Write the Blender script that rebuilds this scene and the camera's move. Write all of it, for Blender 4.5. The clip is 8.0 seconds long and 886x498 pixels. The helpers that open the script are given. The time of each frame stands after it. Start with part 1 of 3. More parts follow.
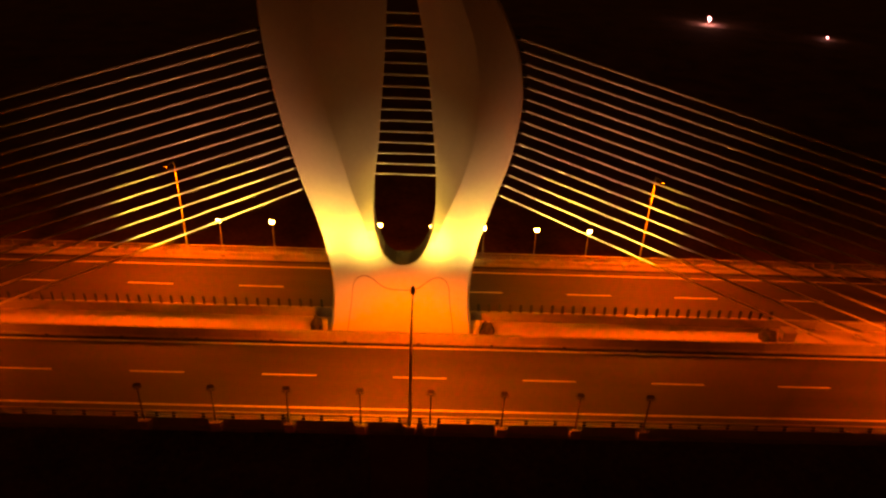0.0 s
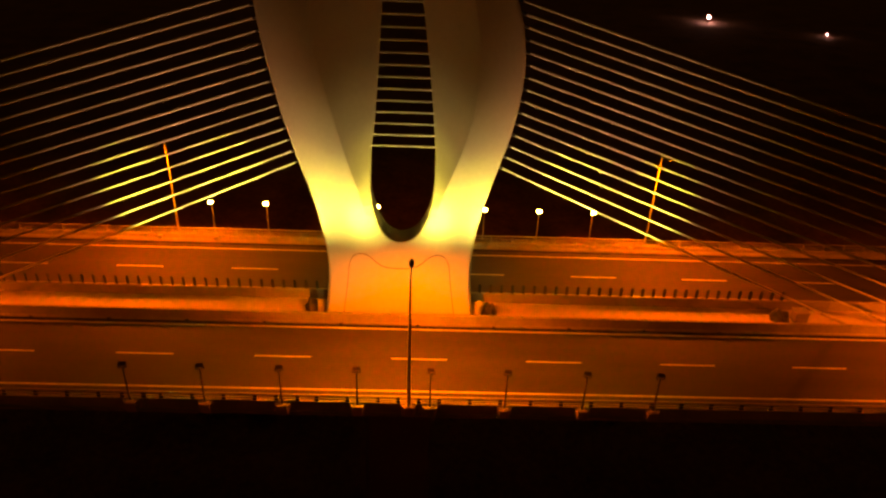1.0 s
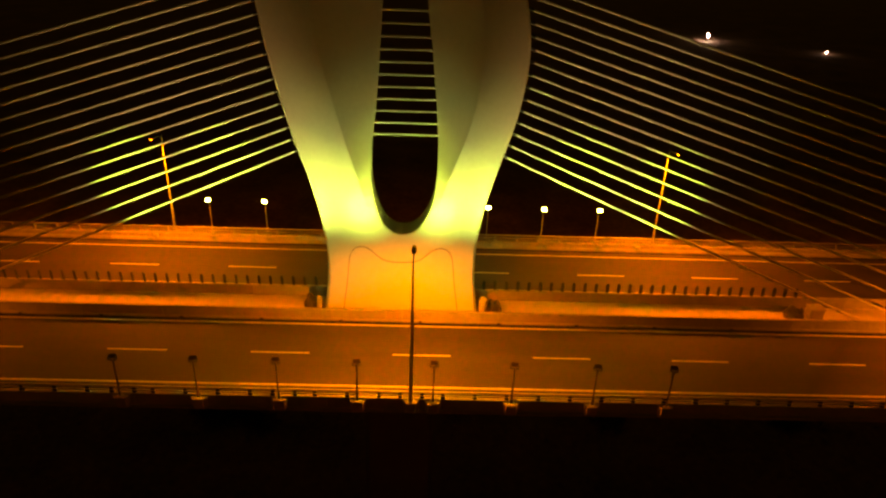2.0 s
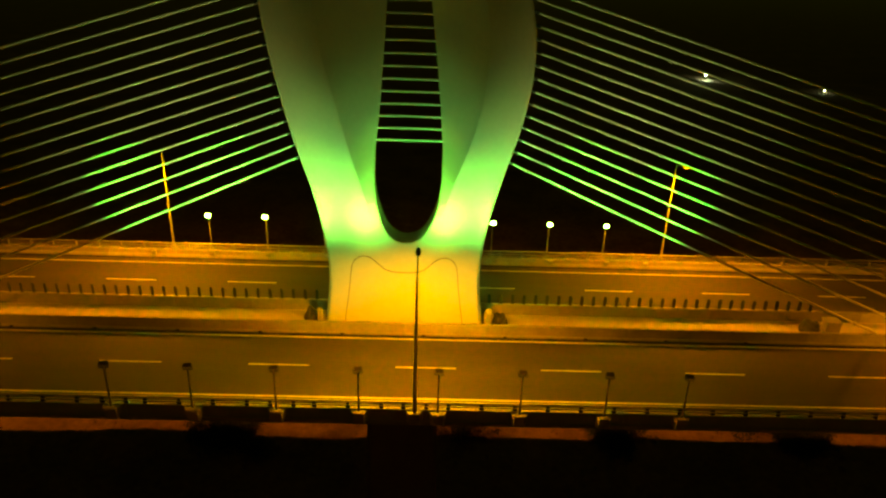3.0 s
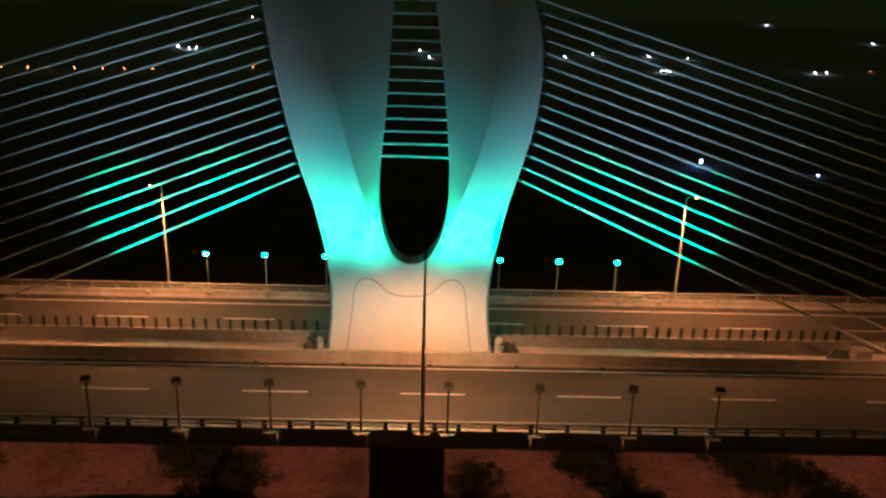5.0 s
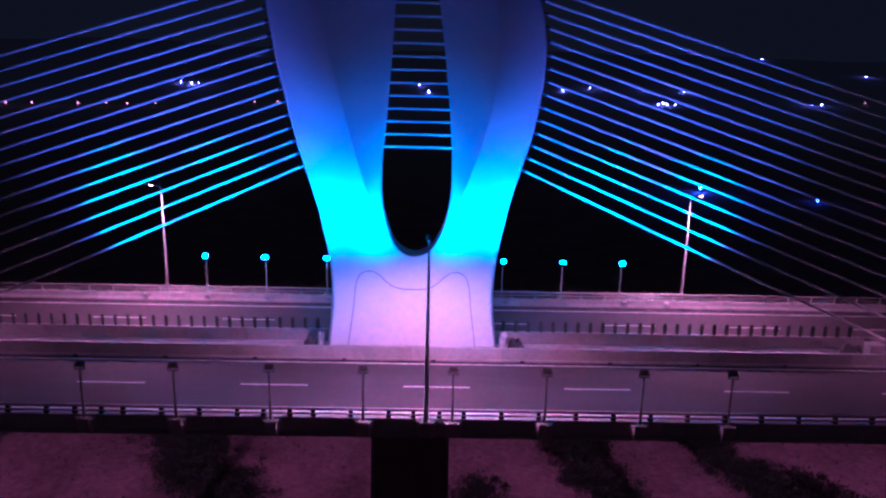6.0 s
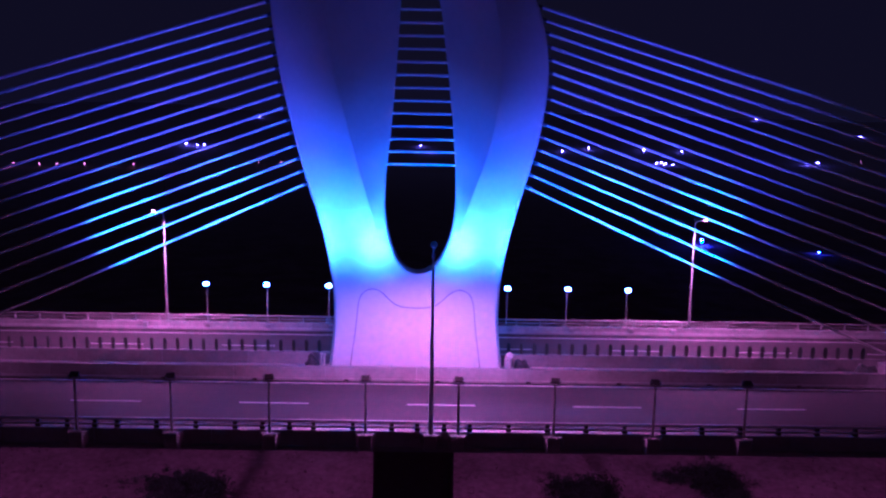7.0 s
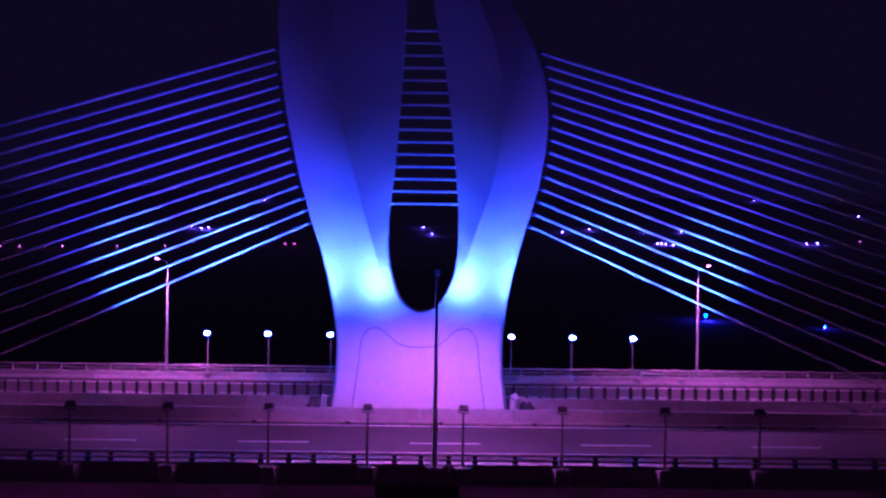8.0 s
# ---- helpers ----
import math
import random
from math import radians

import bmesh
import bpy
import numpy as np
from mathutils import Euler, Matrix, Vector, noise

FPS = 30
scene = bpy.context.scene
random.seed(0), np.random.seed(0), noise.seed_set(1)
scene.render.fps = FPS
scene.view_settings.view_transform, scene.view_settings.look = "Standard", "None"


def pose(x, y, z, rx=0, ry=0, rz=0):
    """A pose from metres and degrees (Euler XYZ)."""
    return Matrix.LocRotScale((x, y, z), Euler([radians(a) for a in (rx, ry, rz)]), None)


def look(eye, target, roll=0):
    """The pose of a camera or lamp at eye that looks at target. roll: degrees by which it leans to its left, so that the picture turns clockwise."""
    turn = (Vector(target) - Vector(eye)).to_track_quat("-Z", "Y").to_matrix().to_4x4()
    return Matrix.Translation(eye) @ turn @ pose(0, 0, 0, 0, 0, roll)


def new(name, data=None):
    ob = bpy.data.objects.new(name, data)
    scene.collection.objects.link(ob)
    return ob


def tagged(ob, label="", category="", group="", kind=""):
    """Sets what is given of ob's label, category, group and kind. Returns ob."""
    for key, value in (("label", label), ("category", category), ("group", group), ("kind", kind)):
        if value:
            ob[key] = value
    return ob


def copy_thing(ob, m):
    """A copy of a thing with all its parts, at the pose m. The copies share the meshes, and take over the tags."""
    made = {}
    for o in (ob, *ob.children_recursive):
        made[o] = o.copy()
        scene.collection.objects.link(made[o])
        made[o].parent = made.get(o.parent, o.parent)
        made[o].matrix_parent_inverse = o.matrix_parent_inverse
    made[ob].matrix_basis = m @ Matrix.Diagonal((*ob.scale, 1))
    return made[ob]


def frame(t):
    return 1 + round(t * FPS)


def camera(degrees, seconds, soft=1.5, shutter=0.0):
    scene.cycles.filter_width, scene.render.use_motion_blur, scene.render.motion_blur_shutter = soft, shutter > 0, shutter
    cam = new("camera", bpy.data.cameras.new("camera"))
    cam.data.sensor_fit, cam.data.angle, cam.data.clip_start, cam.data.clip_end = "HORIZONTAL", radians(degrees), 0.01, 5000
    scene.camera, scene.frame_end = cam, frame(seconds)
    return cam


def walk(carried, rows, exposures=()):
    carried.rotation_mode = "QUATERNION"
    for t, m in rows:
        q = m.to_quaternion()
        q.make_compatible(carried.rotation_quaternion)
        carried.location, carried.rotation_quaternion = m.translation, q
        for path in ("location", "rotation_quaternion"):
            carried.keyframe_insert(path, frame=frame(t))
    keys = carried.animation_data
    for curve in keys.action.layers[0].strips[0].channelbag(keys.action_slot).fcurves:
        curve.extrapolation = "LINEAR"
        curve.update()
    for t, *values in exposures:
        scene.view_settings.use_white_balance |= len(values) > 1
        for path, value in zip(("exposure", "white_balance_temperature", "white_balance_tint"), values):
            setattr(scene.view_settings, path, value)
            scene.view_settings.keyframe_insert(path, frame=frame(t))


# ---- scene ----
cam = camera(65.7, 8.0, soft=2.5)
PATH = [
    (0, (1.819, -47.886, 34.078), (2.0779, -39.1379, 29.2408), 2.52),
    (0.5, (1.844, -47.419, 32.629), (2.1189, -38.6735, 27.7878), 2.47),
    (1, (1.844, -47.083, 31.256), (2.1201, -38.3059, 26.4718), 2.40),
    (1.5, (1.821, -46.846, 29.919), (2.0922, -38.0088, 25.2467), 2.32),
    (3, (1.653, -46.493, 25.881), (1.8720, -37.3044, 21.9408), 2.03),
    (3.5, (1.576, -46.433, 24.494), (1.7913, -37.0975, 20.9156), 1.92),
    (4, (1.493, -46.382, 23.086), (1.6824, -36.9178, 19.8615), 1.80),
    (4.5, (1.408, -46.333, 21.664), (1.5935, -36.7596, 18.7811), 1.68),
    (6, (1.179, -46.205, 17.388), (1.3571, -36.4398, 15.2421), 1.30),
    (6.5, (1.121, -46.189, 15.976), (1.2813, -36.3575, 14.1572), 1.17),
    (7, (1.080, -46.208, 14.570), (1.2215, -36.2928, 13.2746), 1.05),
    (7.5, (1.057, -46.279, 13.156), (1.1682, -36.3038, 12.4543), 0.93),
    (8, (1.056, -46.425, 11.717), (1.1478, -36.4258, 11.6095), 0.81),
]
# the camera's own exposure and white balance: seconds, stops, kelvin, tint
EXPOSURES = [
    (0.0, 0.98, 15400, 144), (0.5, 1.1, 14500, 120), (1.0, 1.2, 13800, 100), (1.5, 1.3, 13200, 86), (1.7, 1.36, 12700, 70), (2.8, 1.56, 9100, -54),
    (3.0, 1.58, 8600, -69), (3.5, 1.6, 6910, -103), (4.0, 1.52, 3900, -74), (4.5, 1.46, 3420, -30), (4.7, 1.39, 3310, -12), (5.8, 1.18, 2920, 59),
    (6.5, 0.9, 3190, 79), (7.0, 0.76, 3440, 102), (7.6, 0.56, 3770, 129), (8.0, 0.16, 4020, 149),
]
walk(cam, [(t, look(eye, target, roll)) for t, eye, target, roll in PATH], EXPOSURES)

# ---------------------------------------------------------------- light and colour of the night
AX = -0.55            # the bridge's long axis lies along x at this y
SODIUM = (1.0, 0.21, 0.0)
FLOOD = (0.471, 1.0, 0.127)
MIDDLE = (0.57, 1.0, 0.34)
WASH = (1.0, 0.763, 0.331)
STRAY = (0.62, 1.0, 0.27)

world = bpy.data.worlds.new("night_sky")
scene.world = world
world.use_nodes = True
world.node_tree.nodes["Background"].inputs[0].default_value = (1.0, 0.68, 0.03, 1)
world.node_tree.nodes["Background"].inputs[1].default_value = 0.0038


def spot(name, eye, target, watts, colour, degrees, blend, radius=0.12):
    data = bpy.data.lights.new(name, "SPOT")
    data.energy, data.color, data.spot_size, data.spot_blend, data.shadow_soft_size = watts, colour, radians(degrees), blend, radius
    ob = new(name, data)
    ob.matrix_world = look(eye, target)
    return ob


NEAR_FLOODS = (-17.02, -12.18, -7.18, -2.26, 2.5, 7.45, 12.6, 17.35)
FAR_FLOODS = (-18.1, -13.0, -7.75, -2.6, 2.4, 7.45, 12.6, 17.75)
FLOOD_AIM = (2.75, 6.4, 12.6, 18.8)      # how far out along the bridge each pair of floods aims
# each floodlight throws a strong low beam and wider, weaker ones above it: cone, height aimed at, watts
BEAMS = (((13, 9.25, 12000), (22, 9.5, 8200), (36, 9.9, 3000), (46, 11.0, 880), (64, 15.5, 40)),
         ((16, 9.2, 8000), (24, 9.5, 5000), (36, 9.9, 2800), (46, 11.2, 1650), (64, 15.5, 205)),
         ((32, 10.3, 16000), (60, 13.0, 1500)),
         ((30, 10.0, 15000), (60, 13.0, 1200)))
for row, y, s in ((NEAR_FLOODS, -12.25, 1), (FAR_FLOODS, 11.15, -1)):
    for i, x in enumerate(row):
        k = (3 - i) if i < 4 else i - 4
        aim = math.copysign(FLOOD_AIM[k], x)
        for cone, height, watts in BEAMS[k]:
            spot("flood_beam", (x, y, 3.42 if s > 0 else 3.67), (aim, AX - (1.3 * s if k < 2 else 0), height), watts, FLOOD if cone < 40 else MIDDLE if cone < 50 else WASH, cone, 1.0, 0.016)
        if s > 0 and k < 2:   # stray light from the rim of the open housing
            spot("flood_spill", (x, y + 0.42, 3.7), (aim, AX, 6.2), 310, STRAY, 76, 1.0, 0.15)

NEAR_LAMPS = (-43.4, 1.1, 45.8)
FAR_LAMPS = (-66.0, -21.5, 23.2, 68.0)
for row, y in ((NEAR_LAMPS, -10.2), (FAR_LAMPS, 9.1)):
    for x in row:
        spot("street_light", (x, y, 9.78), (x, y, 0), 6700, SODIUM, 150, 0.6, 0.08)


# ---------------------------------------------------------------- materials
def material(name, base, rough=0.7, metal=0.0, dark=0.6, grain=6.0, stain=0.35, bump=0.15, spec=0.4, per_object=0.0, along=1.0):
    """A surface with fine grain, broad stains and relief, at sizes in metres (grain: spots per metre; stain: patches per metre)."""
    m = bpy.data.materials.new(name)
    m.use_nodes = True
    t = m.node_tree
    b = t.nodes["Principled BSDF"]
    b.inputs["Roughness"].default_value, b.inputs["Metallic"].default_value = rough, metal
    b.inputs["Specular IOR Level"].default_value = spec
    pos = t.nodes.new("ShaderNodeNewGeometry")
    fine, broad = t.nodes.new("ShaderNodeTexNoise"), t.nodes.new("ShaderNodeTexNoise")
    for n, s, d in ((fine, grain, 6), (broad, stain, 5)):
        if n is broad and along != 1.0:
            squeeze = t.nodes.new("ShaderNodeVectorMath")
            squeeze.operation = "MULTIPLY"
            squeeze.inputs[1].default_value = (along, 1, 1)
            t.links.new(pos.outputs["Position"], squeeze.inputs[0])
            t.links.new(squeeze.outputs[0], n.inputs["Vector"])
        else:
            t.links.new(pos.outputs["Position"], n.inputs["Vector"])
        n.inputs["Scale"].default_value, n.inputs["Detail"].default_value = s, d
        n.inputs["Roughness"].default_value = 0.65
    add = t.nodes.new("ShaderNodeMath")
    add.operation = "MULTIPLY_ADD"
    add.inputs[1].default_value = 0.45
    t.links.new(fine.outputs["Fac"], add.inputs[0])
    half = t.nodes.new("ShaderNodeMath")
    half.operation = "MULTIPLY"
    half.inputs[1].default_value = 0.55
    t.links.new(broad.outputs["Fac"], half.inputs[0])
    t.links.new(half.outputs[0], add.inputs[2])
    ramp = t.nodes.new("ShaderNodeValToRGB")
    ramp.color_ramp.elements[0].position, ramp.color_ramp.elements[1].position = 0.32, 0.66
    ramp.color_ramp.elements[0].color = (*(c * dark for c in base), 1)
    ramp.color_ramp.elements[1].color = (*base, 1)
    t.links.new(add.outputs[0], ramp.inputs[0])
    colour = ramp.outputs[0]
    if per_object:
        info = t.nodes.new("ShaderNodeObjectInfo")
        scale = t.nodes.new("ShaderNodeMapRange")
        scale.inputs["To Min"].default_value, scale.inputs["To Max"].default_value = 1 - per_object, 1
        t.links.new(info.outputs["Random"], scale.inputs["Value"])
        mul = t.nodes.new("ShaderNodeMix")
        mul.data_type, mul.blend_type = "RGBA", "MULTIPLY"
        mul.inputs["Factor"].default_value = 1
        t.links.new(colour, mul.inputs["A"])
        t.links.new(scale.outputs["Result"], mul.inputs["B"])
        colour = mul.outputs["Result"]
    t.links.new(colour, b.inputs["Base Color"])
    rr = t.nodes.new("ShaderNodeMapRange")
    rr.inputs["To Min"].default_value, rr.inputs["To Max"].default_value = max(rough - 0.12, 0.05), min(rough + 0.12, 1)
    t.links.new(broad.outputs["Fac"], rr.inputs["Value"])
    t.links.new(rr.outputs["Result"], b.inputs["Roughness"])
    if bump:
        bn = t.nodes.new("ShaderNodeBump")
        bn.inputs["Strength"].default_value, bn.inputs["Distance"].default_value = bump, 0.02
        t.links.new(fine.outputs["Fac"], bn.inputs["Height"])
        t.links.new(bn.outputs["Normal"], b.inputs["Normal"])
    return m


def glow(name, colour, strength):
    m = bpy.data.materials.new(name)
    m.use_nodes = True
    b = m.node_tree.nodes["Principled BSDF"]
    b.inputs["Base Color"].default_value = (0.6, 0.6, 0.6, 1)
    b.inputs["Emission Color"].default_value = (*colour, 1)
    b.inputs["Emission Strength"].default_value = strength
    return m


ASPHALT = material("asphalt", (0.081, 0.077, 0.074), 0.75, 0, 0.5, 9, 0.55, 0.35, 0.3, along=0.12)
PAINT = material("road_paint", (0.82, 0.81, 0.78), 0.6, 0, 0.7, 14, 1.2, 0.2)
PYLON = material("pylon_concrete", (0.62, 0.61, 0.59), 0.7, 0, 0.86, 3, 0.25, 0.06, 0.3)
JOINT = material("dark_joint", (0.2, 0.19, 0.18), 0.9, 0, 0.7, 5, 0.6, 0.1, 0.2)
CONCRETE = material("concrete", (0.42, 0.41, 0.39), 0.85, 0, 0.62, 4, 0.45, 0.3, 0.25, 0.25)
MEDIAN = material("dusty_concrete", (0.6, 0.57, 0.52), 0.9, 0, 0.72, 4, 0.6, 0.3, 0.2)
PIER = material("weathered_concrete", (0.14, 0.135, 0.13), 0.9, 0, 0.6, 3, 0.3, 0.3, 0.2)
SLAB = material("deck_concrete", (0.3, 0.29, 0.28), 0.9, 0, 0.6, 3, 0.3, 0.3, 0.2)
CABLE = material("cable_sheath", (0.72, 0.72, 0.72), 0.5, 0, 0.9, 8, 0.5, 0.03, 0.4, 0.12)
STEEL = material("galvanised_steel", (0.5, 0.51, 0.52), 0.5, 0.6, 0.75, 9, 0.9, 0.08, 0.5)
POLE = material("weathered_steel", (0.16, 0.16, 0.16), 0.65, 0.3, 0.7, 9, 0.9, 0.08, 0.4)
DARK = material("dark_steel", (0.022, 0.022, 0.026), 0.6, 0.2, 0.7, 9, 0.9, 0.08, 0.4)
BLADE = material("green_plastic", (0.045, 0.07, 0.05), 0.6, 0, 0.7, 9, 0.9, 0.05, 0.4, 0.2)
SOIL = material("dry_soil", (0.36, 0.22, 0.14), 0.95, 0, 0.22, 1.3, 0.09, 0.9, 0.1)
LEAF = material("shrub_leaves", (0.05, 0.07, 0.03), 0.8, 0, 0.4, 5, 0.6, 0.2, 0.2)
# distance haze put into the colour: far plain and hills paler than the turned soil by the bridge
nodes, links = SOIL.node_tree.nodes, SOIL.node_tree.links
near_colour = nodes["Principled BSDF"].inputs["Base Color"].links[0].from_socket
place, split, haze_reach, pale = (nodes.new("ShaderNode" + kind) for kind in ("NewGeometry", "SeparateXYZ", "MapRange", "Mix"))
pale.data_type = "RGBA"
haze_reach.inputs["From Min"].default_value, haze_reach.inputs["From Max"].default_value = 150, 1400
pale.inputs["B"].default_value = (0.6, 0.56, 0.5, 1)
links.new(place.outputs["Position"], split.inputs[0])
links.new(split.outputs["Y"], haze_reach.inputs["Value"])
links.new(haze_reach.outputs["Result"], pale.inputs["Factor"])
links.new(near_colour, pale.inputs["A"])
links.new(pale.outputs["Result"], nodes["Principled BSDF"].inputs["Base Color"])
STRAW = material("dry_grass_blades", (0.3, 0.2, 0.12), 0.9, 0, 0.4, 3, 0.5, 0.2, 0.2)
TARP = material("dark_tarpaulin", (0.06, 0.07, 0.09), 0.6, 0, 0.5, 6, 1.5, 0.5, 0.4)
PLASTIC = material("pale_pipe", (0.6, 0.58, 0.52), 0.6, 0, 0.7, 6, 1.2, 0.2, 0.4)
FLOOD_LENS = glow("flood_glass_lit", FLOOD, 60.0)
SODIUM_LENS = glow("sodium_glass_lit", SODIUM, 25.0)
WHITE_LENS = glow("white_lamp_lit", (1.0, 0.6, 0.2), 25.0)
YARD_LENS = glow("yard_lamp_lit", (1.0, 0.85, 0.75), 25.0)
WARM_LENS = glow("warm_lamp_lit", (1.0, 0.22, 0.0), 4.0)


# ---------------------------------------------------------------- builders
def empty(name, m=None):
    ob = new(name)
    ob.empty_display_size = 0.2
    if m is not None:
        ob.matrix_world = m
    return ob


def part(name, bm, mat, parent=None, label="", smooth=None):
    """Links a bmesh as one mesh object, under its thing where one is given."""
    me = bpy.data.meshes.new(name)
    bmesh.ops.recalc_face_normals(bm, faces=bm.faces)
    bm.to_mesh(me)
    bm.free()
    me.materials.append(mat)
    if smooth is not None:
        me.polygons.foreach_set("use_smooth", [True] * len(me.polygons))
        me.set_sharp_from_angle(angle=radians(smooth))
    ob = new(name, me)
    ob.parent = parent
    if label:
        ob["label"] = label
    return ob


def again(ob, x, y=0, z=0, parent=None):
    """A further piece on the same mesh."""
    o = new(ob.name.split(".")[0], ob.data)
    o.parent = parent or ob.parent
    o.location = (x, y, z)
    return o


def box(bm, x0, x1, y0, y1, z0, z1, bevel=0.0):
    r = bmesh.ops.create_cube(bm, size=1)
    vs = r["verts"]
    for v in vs:
        v.co = Vector(((x0 + x1) / 2 + v.co.x * (x1 - x0), (y0 + y1) / 2 + v.co.y * (y1 - y0), (z0 + z1) / 2 + v.co.z * (z1 - z0)))
    if bevel:
        es = list({e for v in vs for e in v.link_edges})
        bmesh.ops.bevel(bm, geom=es, offset=bevel, segments=1, affect="EDGES")
    return vs


def tube(bm, points, radii, sides=10, cap=True):
    """A round bar through points, with a radius at each."""
    rings = []
    pts = [Vector(p) for p in points]
    for i, p in enumerate(pts):
        d = (pts[min(i + 1, len(pts) - 1)] - pts[max(i - 1, 0)]).normalized()
        a = d.cross(Vector((0, 0, 1)) if abs(d.z) < 0.9 else Vector((1, 0, 0))).normalized()
        b = d.cross(a)
        r = radii[i] if isinstance(radii, (list, tuple)) else radii
        rings.append([bm.verts.new(p + r * (a * math.cos(q) + b * math.sin(q))) for q in (2 * math.pi * j / sides for j in range(sides))])
    for u, v in zip(rings, rings[1:]):
        for j in range(sides):
            bm.faces.new((u[j], u[(j + 1) % sides], v[(j + 1) % sides], v[j]))
    if cap:
        bm.faces.new(rings[0][::-1])
        bm.faces.new(rings[-1])


def prism(bm, profile, x0, x1):
    """A (y, z) profile drawn out along x."""
    a = [bm.verts.new((x0, y, z)) for y, z in profile]
    b = [bm.verts.new((x1, y, z)) for y, z in profile]
    n = len(profile)
    for i in range(n):
        bm.faces.new((a[i], a[(i + 1) % n], b[(i + 1) % n], b[i]))
    bm.faces.new(a[::-1])
    bm.faces.new(b)


def loft(bm, loops):
    rows = [[bm.verts.new(p) for p in l] for l in loops]
    n = len(rows[0])
    for u, v in zip(rows, rows[1:]):
        for i in range(n):
            bm.faces.new((u[i], u[(i + 1) % n], v[(i + 1) % n], v[i]))
    bm.faces.new(rows[0][::-1])
    bm.faces.new(rows[-1])


def step(a, b, v):
    v = min(1.0, max(0.0, (v - a) / (b - a)))
    return v * v * (3 - 2 * v)


def eased(table):
    """A smooth function of height through a short table of (height, value)."""
    zs = np.linspace(table[0][0], table[-1][0], 500)
    vs = np.interp(zs, [a for a, _ in table], [b for _, b in table])
    k = np.ones(25) / 25
    for _ in range(2):
        vs = np.convolve(np.pad(vs, 12, mode="edge"), k, mode="valid")
    return lambda z: float(np.interp(z, zs, vs))


# ---------------------------------------------------------------- ground and distance
def terrain(x, y):
    h = -25 + 26 * step(900, 2200, y) + 300 * step(2300, 4300, y)
    if y > 2300:
        h += (35 * noise.noise(Vector((x * 0.0011, y * 0.0011, 0.4))) + 9 * noise.noise(Vector((x * 0.006, y * 0.006, 2.2)))) * step(2300, 3300, y)
    if abs(x) < 120 and -60 < y < 200:
        h += 1.3 * noise.noise(Vector((x * 0.05, y * 0.05, 3.1))) + 0.22 * noise.noise(Vector((x * 0.3, y * 0.3, 7.7)))
    return h


def build_ground():
    fine = list(np.arange(-90, 91, 1.5))
    far = [-4500, -4100] + list(range(-3800, -700, 160)) + [-600, -450, -330, -240, -180, -130]
    xs = far + fine + [-v for v in far[::-1]]
    ys = [-4500, -2500, -1200, -600, -300, -150, -80] + list(np.arange(-50, 120, 1.5)) + [135, 160, 200, 250, 300, 400] + list(range(500, 4500, 80)) + [4550]
    bm = bmesh.new()
    grid = [[bm.verts.new((x, y, terrain(x, y))) for x in xs] for y in ys]
    for a, b in zip(grid, grid[1:]):
        for i in range(len(xs) - 1):
            bm.faces.new((a[i], a[i + 1], b[i + 1], b[i]))
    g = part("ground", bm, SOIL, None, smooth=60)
    tagged(g, "bare reddish brown soil with dark patches under the bridge", "ground", kind="structure")


build_ground()

# ---------------------------------------------------------------- the bridge deck
LENGTH = 150.0
bm = bmesh.new()
prism(bm, [(-12.3, -0.26), (-12.3, -0.5), (-6.0, -1.1), (-4.6, -3.2), (3.5, -3.2), (4.9, -1.1), (11.2, -0.5), (11.2, -0.26)], -LENGTH, LENGTH)
deck = tagged(part("bridge_deck", bm, SLAB), "grey concrete box girder deck of a cable-stayed bridge", "bridge deck", kind="structure")


def build_road(name, y0, y1, lines, dash_y, dash_x, pitch, dash):
    bm = bmesh.new()
    prism(bm, [(y0, -0.25), (y1, -0.25), (y1, -0.01), ((y0 + y1) / 2, 0.0), (y0, -0.01)], -LENGTH, LENGTH)
    road = tagged(part(name, bm, ASPHALT), "dark worn asphalt carriageway with two marked lanes", "road", kind="structure")
    for y in lines:
        bm = bmesh.new()
        box(bm, -LENGTH, LENGTH, y - 0.08, y + 0.08, -0.008, 0.006)
        part("edge_line", bm, PAINT, road, "solid white painted edge line")
    bm = bmesh.new()
    box(bm, 0, dash, -0.07, 0.07, -0.008, 0.006)
    first = part("lane_dash", bm, PAINT, road)
    first.location = (dash_x, dash_y, 0)
    for k in range(-9, 10):
        if k:
            again(first, dash_x + k * pitch, dash_y)
    return road


GRIME = material("gutter_grime", (0.03, 0.028, 0.026), 0.9, 0, 0.5, 6, 0.8, 0.4, 0.2)


def build_gutter(road, y0, y1):
    """A ragged strip of dirt at the foot of a wall."""
    bm = bmesh.new()
    prev = None
    for k in range(601):
        x = -75 + 0.25 * k
        edge = y1 + (y1 - y0) * 0.5 * noise.noise(Vector((x * 0.7, y0, 0)))
        now = [bm.verts.new(p) for p in ((x, y0, -0.02), (x, y0, 0.004), (x, edge, 0.004), (x, edge, -0.02))]
        if prev:
            for i in range(3):
                bm.faces.new((prev[i], prev[i + 1], now[i + 1], now[i]))
        prev = now
    part("gutter_dirt", bm, GRIME, road, "dark dirt gathered along the wall")


road_near = build_road("road_1", -11.5, -2.45, (-10.32, -3.02), -6.74, -0.35, 9.95, 4.1)
road_far = build_road("road_2", 1.35, 10.4, (1.95, 9.22), 5.69, 5.0, 10.08, 4.1)

build_gutter(road_near, -2.5, -2.78)
build_gutter(road_far, 10.4, 10.05)

